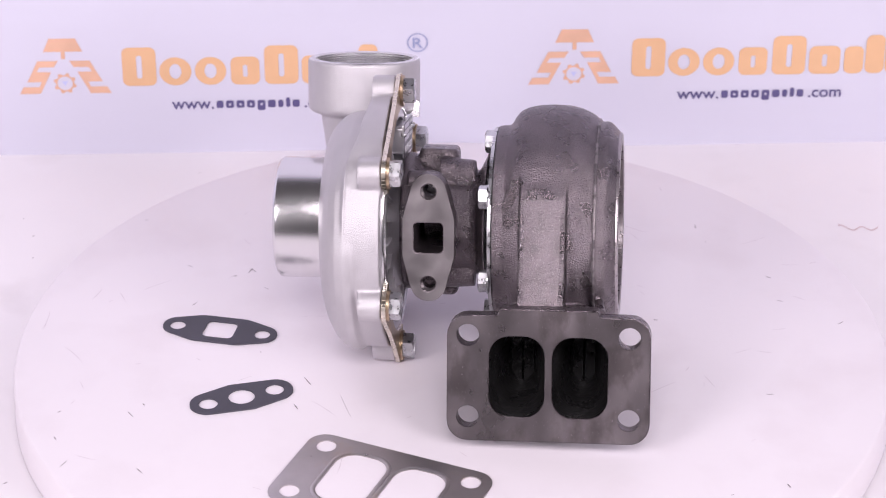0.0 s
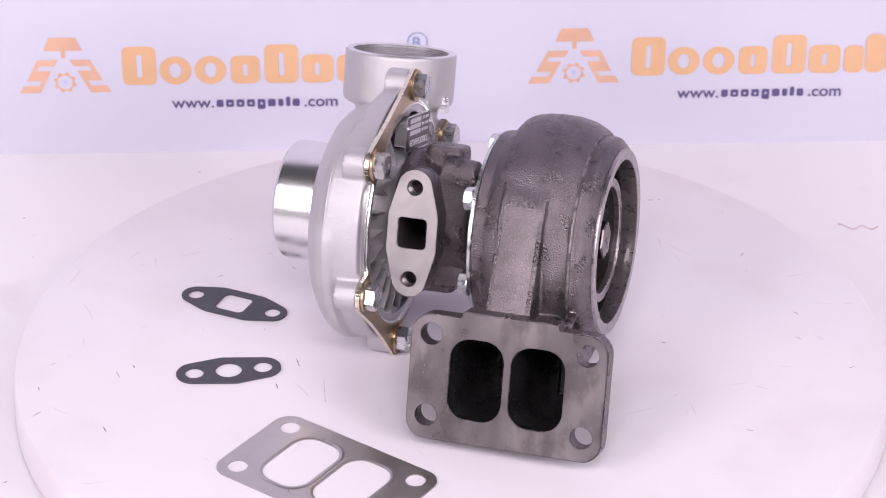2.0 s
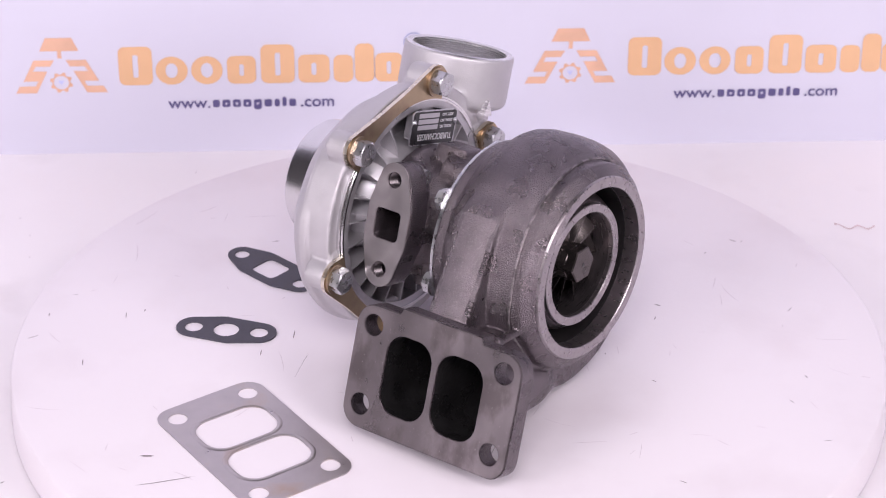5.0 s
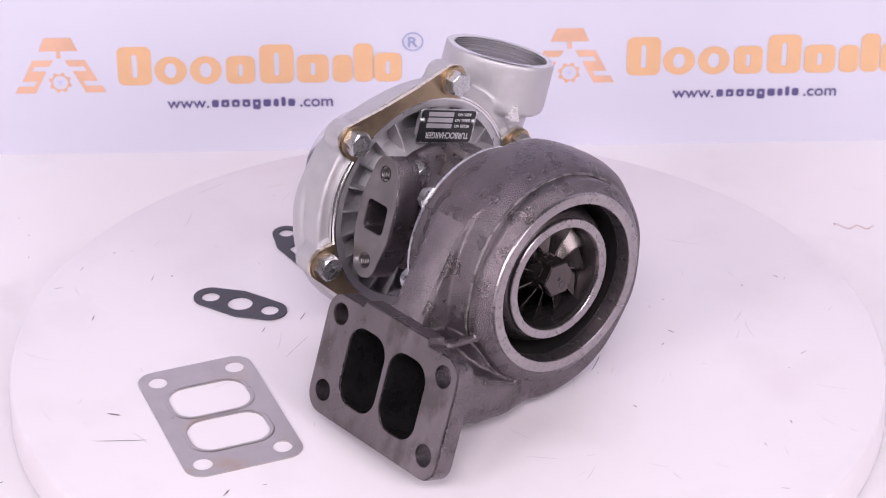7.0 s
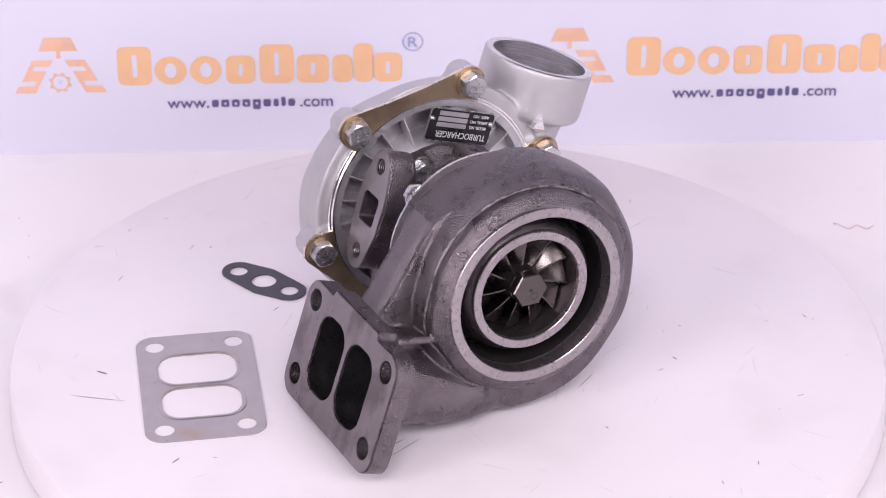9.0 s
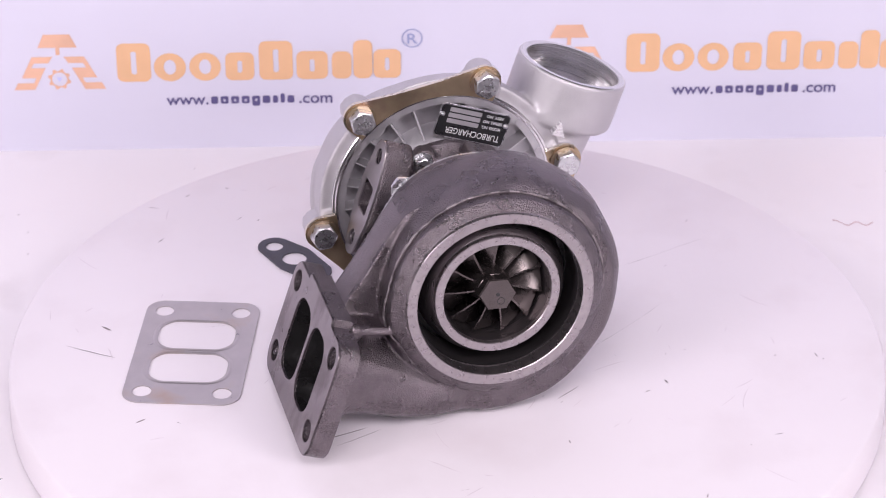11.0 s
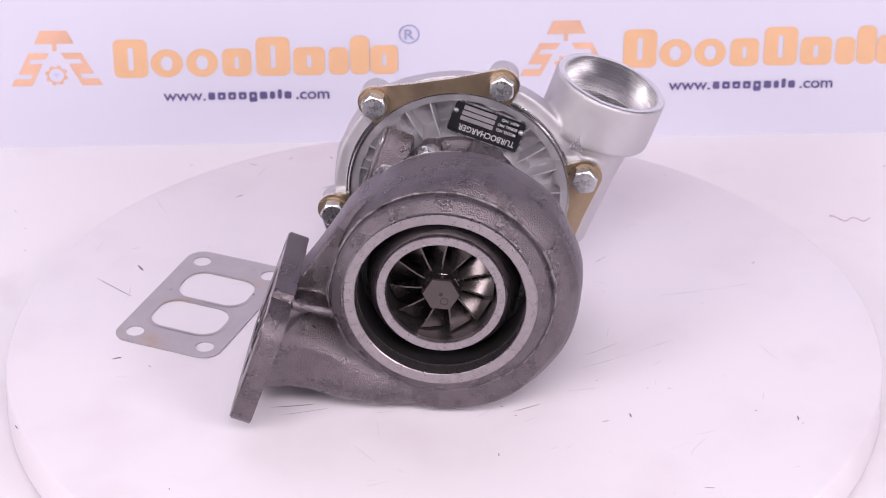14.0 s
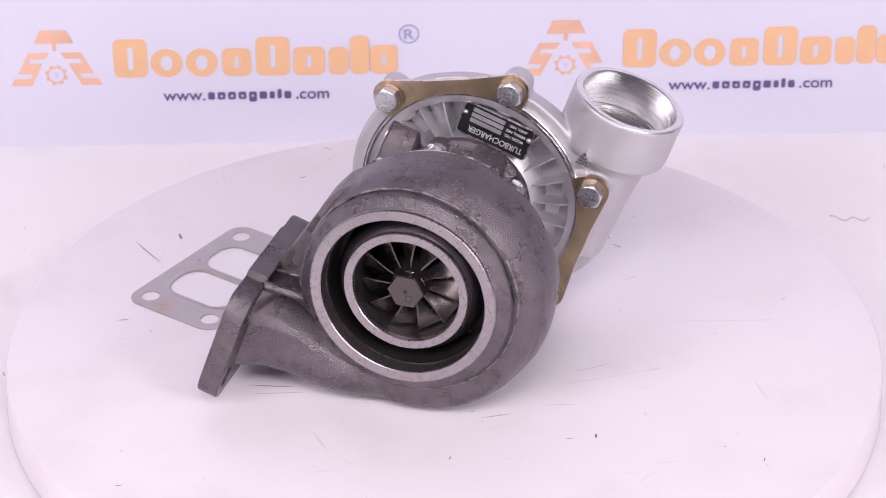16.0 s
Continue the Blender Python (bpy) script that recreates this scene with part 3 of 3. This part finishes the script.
def clamp_plates(turbo):
    for k in range(3):
        mid = radians(120 + 120 * k)
        # outline in the plane across the shaft
        inner = 62.5
        b0, b1 = mid - radians(30), mid + radians(30)
        e0, e1 = (72.3 * math.cos(b0), 72.3 * math.sin(b0)), (72.3 * math.cos(b1), 72.3 * math.sin(b1))
        out = hull_of([(*e0, 9.6), (*e1, 9.6)], 60)
        straight = (math.cos(mid), math.sin(mid))
        along = (-straight[1], straight[0])
        out = dense(out, 3)
        out = [(x - straight[0] * d, y - straight[1] * d) for x, y in out for d in (1.7 * max(0.0, 1 - ((x * along[0] + y * along[1]) / 37.0) ** 2),)]
        keep = [q for q in out if math.hypot(*q) > inner + 1.5]
        # order by angle round the plate's middle, then close along the inner arc
        keep.sort(key=lambda q: (math.atan2(q[1], q[0]) - mid + math.pi) % (2 * math.pi))
        lo = (math.atan2(keep[0][1], keep[0][0]) - mid + math.pi) % (2 * math.pi) - math.pi + mid
        hi = (math.atan2(keep[-1][1], keep[-1][0]) - mid + math.pi) % (2 * math.pi) - math.pi + mid
        arc = [(inner * math.cos(hi + (lo - hi) * t / 24), inner * math.sin(hi + (lo - hi) * t / 24)) for t in range(25)]
        bm = sheet(keep + arc, [], 0.0, 2.4, 0.35)
        m = COMP @ Matrix(((0, 0, 1, -0.0320), (1, 0, 0, 0), (0, 1, 0, 0), (0, 0, 0, 1)))
        me = mesh_of(bm, "clamp_plate")
        me.materials.append(M_GOLD)
        me.materials.append(M_GOLD_EDGE)
        for f in me.polygons:
            f.material_index = int(abs(f.normal.z) < 0.5)
        part("clamp_plate", me, M_GOLD, turbo, "yellow zinc plated steel clamp plate", m)
    for k in range(6):
        bolt(turbo, along_x(-28.0, 30 + 60 * k, 72.3, 17 * k, base=COMP), 13.0, 6.2, 1.7)


def backplate(turbo):
    prof = [(-36, 63.6), (-33.5, 63.6), (-33.5, 61.8), (-31.2, 61.4), (-31.0, 57.2), (-41.2, 56.4), (-41.2, 42), (-28, 36), (-24, 30), (-24, 20), (-42.6, 20), (-42.6, 63.6)]
    b = part("backplate", lathe(prof, 96), M_ALU_DARK, turbo, "die-cast aluminium backplate with radial ribs", COMP)
    part("lip", lathe([(-34, 64.6), (-31.6, 64.6), (-31.2, 64.2), (-31.2, 63.2), (-30.9, 63), (-30.4, 62.6), (-30.4, 61.4), (-34, 61.4)], 96), M_TURNED, b, "bright machined lip")
    me = None
    for k in range(24):
        ph = 360 * k / 24 + 6
        if 68 < ph < 112:
            continue
        if me is None:
            bm = bmesh.new()
            rows = [[(a, s * w, r) for a, w in ((-41.6, .62), (-31.4 if r > 50 else -30.2, .4)) for s in ((-1, 1) if a < -38 else (1, -1))] for r in (37, 48, 57.4)]
            loft(bm, rows)
            me = mesh_of(bm, "rib", 30)
            me.materials.append(M_ALU)
        part("rib", me, M_ALU_DARK, b, m=pose(0, 0, 0, ph - 90))
    for ph in (40, 62, 118, 140):
        bm = tube(bmesh.new(), (-33, 59.8 * math.cos(radians(ph)), 59.8 * math.sin(radians(ph))), (-30.4, 59.8 * math.cos(radians(ph)), 59.8 * math.sin(radians(ph))), 1.9, steps=16)
        part("pin", bm, M_ALU_DARK, b)


def nameplate(turbo):
    # plate's own plane: x to its reading right, y to its reading top
    m = COMP @ Matrix(((0, 0, 1, -0.0265), (-1, 0, 0, 0), (0, -1, 0, 0.0470), (0, 0, 0, 1)))
    pad = part("nameplate_pad", sheet(round_rect(-15, 15, -7.0, 8.0, 1.8), [], -8, 0, 0.4), M_ALU_DARK, turbo, "cast pad under the data plate", m)
    part("plate_border", sheet(round_rect(-21.3, 21.3, -10.2, 10.2, 2.6), [], 0.02, 0.6, 0.15), M_ZINC, pad, "bare metal plate border")
    n = part("nameplate", sheet(round_rect(-20.5, 20.5, -9.4, 9.4, 2.0), [], 0.3, 0.7, 0.1), M_PLATE, turbo, "black enamelled data plate with bare metal lettering", m)

    def text(body, x, y, size, width, align="LEFT"):
        cu = bpy.data.curves.new("lettering", "FONT")
        cu.body, cu.size, cu.extrude, cu.align_x, cu.offset = body, size * MM, 0.00006, align, 0.00004
        ob = new("lettering", cu)
        bpy.context.view_layer.update()
        me = bpy.data.meshes.new_from_object(ob.evaluated_get(bpy.context.evaluated_depsgraph_get()))
        bpy.data.objects.remove(ob)
        bpy.data.curves.remove(cu)
        xs = [v.co.x for v in me.vertices]
        k = width * MM / (max(xs) - min(xs))
        for v in me.vertices:
            v.co.x *= k
        part("lettering", me, M_PRINT, n, m=Matrix.Translation((x * MM, y * MM, 0.00076)))
    text("TURBOCHARGER", -18.3, 3.6, 5.2, 33)
    for i, (words, w) in enumerate((("MODEL NO.", 11.5), ("SERIAL NO", 11.5), ("ASSY. NO", 10.5))):
        y = -0.2 - 3.4 * i
        text(words, -17.0, y - 0.9, 2.4, w)
        part("entry_field", sheet(round_rect(-3.6, 15.5, y - 1.35, y + 1.25, 0.3, 2), [], 0.7, 0.8), M_ALU_DARK, n, "bare metal entry field", smooth=0)
    for x in (-19.2, 19.2):
        bm = bmesh.new()
        bmesh.ops.create_uvsphere(bm, u_segments=14, v_segments=8, radius=0.0016, matrix=Matrix.Translation((x * MM, -3.4 * MM, 0.0006)))
        part("rivet", bm, M_ZINC, n, "round steel rivet", smooth=60)


def bearing_housing(turbo):
    prof = [(-26, 38), (-21.5, 38), (-18, 34.5), (-12, 31), (2, 27), (11, 27), (15, 29), (18, 35), (20.5, 41), (20.5, 12), (-26, 12)]
    bm = lathe(prof, 72)
    # oil feed boss on top, drain side and lumps below
    for s in (1, -1):
        rows = []
        for z, k in ((20, 1.0), (38.5, 1.0), (40.3, 0.95), (41.2, 0.86)):
            rows.append([(-8 + x * k, y * k, s * z) for x, y in round_rect(-11, 11, -5, 15, 4, 5)])
        loft(bm, rows)
        tube(bm, (-22, -24 * .98, 25.5 * s), (-13.2, -24 * .98, 25.5 * s), 6.6)
        tube(bm, (-22, 24, 24.5 * s), (-15.5, 24, 24.5 * s), 6.0)
        tube(bm, (-6, -5, 27 * s), (13, -5, 27 * s), 10, 8.5)
    # drain flange body
    shape = hull_of([(-25.2, 0, 9.6), (25.2, 0, 9.6), (-9, -4.5, 9.5), (9, -4.5, 9.5), (-9, 4.5, 9.5), (9, 4.5, 9.5)], 40)
    rows = [[(-8.4 + y * k, b, x * k) for x, y in shape] for b, k in ((-16, .5), (-31, .6), (-35.5, .97), (-36.5, 1.0), (-51.8, 1.0))]
    loft(bm, rows)
    cut = []
    rows = [[(-8.4 + y * k, b, x * k) for x, y in round_rect(-8.6, 8.6, -8.3, 8.3, 2.5, 4)] for b, k in ((-6, .75), (-60, 1))]
    cut.append(loft(bmesh.new(), rows))
    for z in (-25.2, 25.2):
        cut.append(tube(bmesh.new(), (-8.4, -30, z), (-8.4, -60, z), 4.3, steps=24))
    me = baked(bm, 1.0, 3, cut)
    b = part("bearing_housing", me, M_IRON, turbo, "dark cast iron bearing housing", INNER)
    face = sheet(shape, [round_rect(-8.6, 8.6, -8.3, 8.3, 2.5, 4), circle(-25.2, 0, 4.6, 24), circle(25.2, 0, 4.6, 24)], 0, 0.9, 0.25)
    part("drain_face", face, M_IRON_FACE, b, "machined grey drain face", Matrix(((0, 1, 0, -0.0084), (0, 0, -1, -0.0516), (1, 0, 0, 0), (0, 0, 0, 1))))
    # threads in the drain face's holes
    for z in (-25.2, 25.2):
        bm = bmesh.new()
        for k in range(6):
            y = -51.2 + 1.25 * k
            loops(bm, [[((-8.4 + r * math.cos(q * math.pi / 12)) * MM, (y + d) * MM, (z + r * math.sin(q * math.pi / 12)) * MM) for r, d in ((4.5, 0), (3.8, .5), (4.5, 1.0))] for q in range(24)])
        part("thread", bm, M_TUBE, b, "cut screw thread")
    bolt(turbo, along_x(-12.0, 136.5, 35, 10), 10.0, 5.5, 1.2, False)
    bolt(turbo, along_x(-14.4, 45.6, 34.3, 25), 10.0, 5.5, 1.2, False)


def turbine_housing(turbo):
    R = spline([(180, 58), (215, 62), (255, 75), (285, 80.2), (310, 80.2), (345, 77.4), (15, 74.2), (45, 70.2), (80, 66), (130, 60.5)])

    def rad(phi, a, r):
        big = R(phi)
        if a > 81:
            return r if r < 46 else r + 3.5 * math.exp(-((phi - 209) / 13) ** 2) * (93 - a) / 12 + max(big - 66, 0) * 0.28 * (92 - a) / 11
        return r if r < 55.15 else 55 + min((r - 55) / 9.0, 1.0) ** (1.0 - max(big - 62, 0) * 0.042) * (big - 55)
    prof = [(25.2, 46), (25.2, 53.6), (28, 54), (31.5, 54.2), (33, 55.3), (34.5, 57.5), (37, 60.2), (41, 62.2), (48, 63.6), (56, 64), (64, 63.7), (71, 62.3), (77, 59.7), (79.6, 58.2), (81.1, 57.6), (82.6, 57.0), (83.6, 56.9), (85, 57.3), (87, 56.9), (89, 55.0), (91, 52.8), (92, 51.9), (92, 45.4),
            (59, 45), (57, 42), (57, 31), (36, 31), (36, 46)]
    bm = lathe(prof, 120, radius=rad)
    # inlet neck from flange to scroll
    secs = []
    for b, a0, a1, z0, z1, rr, nip in ((-72, 23, 95, -90, -38, 9, 0), (-66, 24, 92, -90, -36, 10, 8), (-58, 26, 89, -88.5, -35, 12, 16), (-45, 30, 87, -88, -36, 14, 17), (-28, 32, 87, -87, -42, 13, 9), (-8, 36, 85, -83.5, -50, 12, 2), (12, 42, 79, -78.5, -54, 11, 0), (30, 50, 70, -71, -56, 7, 0)):
        mid = (a0 + a1) / 2
        secs.append([(x - nip * math.exp(-((z - (z1 - 9)) / 6.0) ** 2) * min(max((x - mid) / 20, 0), 1), b, z) for x, z in dense(round_rect(a0, a1, z0, z1, rr, 6))])
    loft(bm, secs)
    land = [(-74, -38), (-68, -18), (-63.4, 0), (-60.4, 14), (-56, 25.5), (-49, 34), (-42, 34), (-46, 10), (-50, -30), (-60, -45)]
    loft(bm, [[(a, y, z) for y, z in land] for a in (41, 66)])
    # slender ridge from the flange's notch to the outlet's corner
    tube(bm, (86, -72, -35.5), (84, -48, -33), 2.8, 2.0)
    cut = [loft(bmesh.new(), [[(x, b, z) for x, z in round_rect(a0 + d, a1 - d, -90 + d, -46 - d, 11 - d * .5, 6)] for b, d in ((-90, 0), (-70, 0), (-55, 4), (-32, 8.5))]) for a0, a1 in ((27.5, 57), (61, 90.5))]
    me = baked(bm, 0.8, 4, cut)
    t = part("turbine_housing", me, M_IRON, turbo, "dark rough cast iron turbine scroll", INNER)
    # raised bead along the casting's parting line
    ridge, wob = [], random.Random(3)
    for i in range(140):
        ph = i * math.pi / 70
        r = rad(math.degrees(ph) % 360, 81.05, 57.6) + .2 + wob.uniform(-.25, .25)
        k = 0.85 + wob.uniform(-.15, .15)
        ridge.append([((80.9 + k * math.cos(q)) * MM, (r + k * math.sin(q)) * math.cos(ph) * MM, (r + k * math.sin(q)) * math.sin(ph) * MM) for q in (0, 1.05, 2.09, 3.14, 4.19, 5.24)])
    bm = bmesh.new()
    loops(bm, ridge)
    part("casting_bead", bm, M_IRON_RUB, t, "pale rubbed casting line", smooth=80)
    # blasted flat land down the middle of the scroll's front; paler colour adds its frontal light
    edge = [(-73.8, -38.6), (-68, -18), (-63.4, 0), (-60.4, 14), (-57.6, 22), (-54, 28.5)]
    bm = bmesh.new()
    rows = []
    for a, d in ((41.4, -1.6), (44.5, .4), (62.5, .4), (65.6, -1.6)):
        rows.append([(a * MM, y * (1 + d * k / math.hypot(y, z)) * MM, z * (1 + d * k / math.hypot(y, z)) * MM) for (y, z), k in zip(edge, (1, 1, 1, .9, .3, -3 if d > 0 else 1))])
    loops(bm, rows, closed_u=False, closed_v=False)
    part("land", bm, M_IRON_LAND, t, "blasted flat, paler with painted light")
    # port walls and ends, near-black to paint in the shade of deep ports
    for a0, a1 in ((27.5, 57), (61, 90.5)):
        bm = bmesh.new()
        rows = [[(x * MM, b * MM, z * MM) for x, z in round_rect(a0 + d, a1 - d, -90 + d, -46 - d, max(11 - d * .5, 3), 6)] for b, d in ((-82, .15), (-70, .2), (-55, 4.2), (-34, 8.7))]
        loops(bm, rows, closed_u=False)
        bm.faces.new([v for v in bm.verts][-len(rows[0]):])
        part("port", bm, M_BLACK, t, "gas port with its shade painted black")
    # machined inlet flange, notched along its upper edge
    out = round_rect(-54, 54, -35.5, 33, 11, 6)
    top = [(27, 33), (26, 36.5), (-26, 36.5), (-27, 33)]
    n = 7
    ring = out[:n] + top + out[n:]
    holes = [circle(x, z, 6.0, 28) for x in (-42.8, 42.8) for z in (-22.2, 22.2)] + [round_rect(-31.5, -2, -22, 22, 11, 7), round_rect(2, 31.5, -22, 22, 11, 7)]
    fm = Matrix(((1, 0, 0, 0.059), (0, 0, -1, -0.0715), (0, 1, 0, -0.068), (0, 0, 0, 1)))
    part("inlet_flange", sheet(ring, holes, 0, 11.2, 0.5), M_IRON, t, "cast iron flange edge", fm)
    part("flange_face", sheet([(x * .992, z * .99) for x, z in ring], [[(hx, hz) for hx, hz in h] for h in holes], 11.1, 11.7, 0.3), M_FLANGE, t, "ground grey flange face with two ports", fm)
    # outlet rims
    part("outlet_rim", lathe([(91, 51.6), (93, 51.2), (93.4, 50.8), (93.4, 45.6), (93, 45.2), (84, 45.2), (84, 45.9), (91, 46)], 96), M_RIM, t, "machined grey outlet rim")
    part("inner_rim", lathe([(80, 33.8), (84, 34.5), (86.5, 34.5), (87, 34.1), (87, 29.8), (86.5, 29.4), (80, 29.0)], 96), M_RIM, t, "machined grey inner rim")
    part("inner_tube", lathe([(58, 41.5), (72, 40.6), (79, 38.6), (82.6, 36.6), (84.2, 34.9), (84, 34), (84, 29.2), (80, 29.0), (66, 28.6), (58, 28.3)], 96), M_TUBE, t, "dark smooth inner tube")
    # thin liner added over the outlet wall, darker than the casting
    part("outlet_liner", lathe([(83.9, 44.8), (83.9, 45.15), (60.5, 45.15), (60.5, 44.8)], 96), M_LINER, t, "dark outlet wall")
    # ring closing the channel, its deep shade painted in as near-black
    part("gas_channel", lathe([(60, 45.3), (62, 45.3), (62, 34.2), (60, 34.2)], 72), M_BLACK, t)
    # rear clamp ring and its bolts
    part("clamp_ring", lathe([(23.2, 53), (25, 53.2), (25.2, 52.6), (25.2, 30), (23.2, 30)], 96), M_ZINC, turbo, "thin bright steel clamp ring", INNER)
    for k, (phi, r) in enumerate(((30, 47), (92, 45.5), (154, 49.5), (210, 49.5), (270, 49.5), (330, 49.5))):
        bolt(turbo, along_x(22.9, phi, r, 9 * k, back=True), 11.0, 5.0, 0.8, False)


def turbine_wheel(turbo):
    w = part("turbine_wheel", lathe([(84, 1), (84, 6), (81, 9.5), (74, 11), (66, 14), (60, 27.5), (58.5, 27.5), (58.5, 1)], 48), M_WHEEL, turbo, "dark heat-resistant alloy wheel", INNER)
    blade = None
    for k in range(11):
        if blade is None:
            bm = bmesh.new()
            rows = []
            for r in (8, 14, 20, 25, 28):
                row = []
                for a, lean in ((60, 0.0), (65, .12), (71, .38), (77.5, .78)):
                    for s in (1,):
                        ph = lean * (0.9 + r / 140.0)
                        row.append((a, ph, r))
                rows.append(row)
            front = [[(a * MM, r * MM * math.sin(p), r * MM * math.cos(p)) for a, p, r in row] for row in rows]
            back = [[((a - .2) * MM, r * MM * math.sin(p - 1.0 / r), r * MM * math.cos(p - 1.0 / r)) for a, p, r in row] for row in rows]
            secs = [f + b[::-1] for f, b in zip(front, back)]
            loops(bm, secs, closed_u=False, caps=True)
            blade = mesh_of(bm, "blade", 22)
            blade.materials.append(M_WHEEL)
        part("blade", blade, M_WHEEL, w, m=pose(0, 0, 0, 360 / 11 * k - 5.0))
    bm = bmesh.new()
    rows = [[(a * MM, x * k * MM, y * k * MM) for x, y in hexagon(9.0, .3)] for a, k in ((79, 1), (86.2, 1), (87, .94))]
    loops(bm, rows, closed_u=False, caps=True)
    part("shaft_nut", bm, M_WHEEL, w, "hexagonal hub nut with a centre punch mark", smooth=20)
    bm = tube(bmesh.new(), (86.6, 0, 0), (87.15, 0, 0), 1.1, steps=14)
    part("centre_mark", bm, M_BLACK, w)
    bm = bmesh.new()
    loops(bm, [[(87.06 * MM, (3.0 + r * math.cos(q * math.pi / 10)) * MM, (-3.2 + r * math.sin(q * math.pi / 10)) * MM) for r in (2.2, 1.75)] for q in range(20)], closed_v=False)
    part("stamp", bm, M_BLACK, w, smooth=0)


def turbocharger():
    t = new("turbocharger")
    tagged(t, "turbocharger of cast aluminium and dark cast iron resting on the turntable", "turbocharger")
    compressor_housing(t)
    clamp_plates(t)
    backplate(t)
    nameplate(t)
    bearing_housing(t)
    turbine_housing(t)
    turbine_wheel(t)
    riding(t, TURBO_M)


turbocharger()


# ------------------------------------------------------------------ what turns
# slight unevenness of the drive: seconds, degrees behind the steady rate
LAG = [(0, 0), (0.5, .08), (1, .09), (1.5, .25), (2, .53), (2.5, .38), (3, .3), (3.5, .63), (4, .46), (5, .36), (6, .29), (6.5, .22), (7, -.02), (7.5, .17), (8, .25), (8.5, .19), (9, .04),
       (10, .12), (11, .26), (11.5, .3), (12, .3), (12.5, .42), (13, .5), (13.5, .39), (14, .26), (14.5, .3), (15, .35), (15.5, .49), (16, .6)]


def motions():
    for ob, m in TURNING:
        walk(ob, [(t, pose(0, 0, 0, 0, 0, RATE * t + 0.1 + lag) @ m) for t, lag in LAG])


motions()
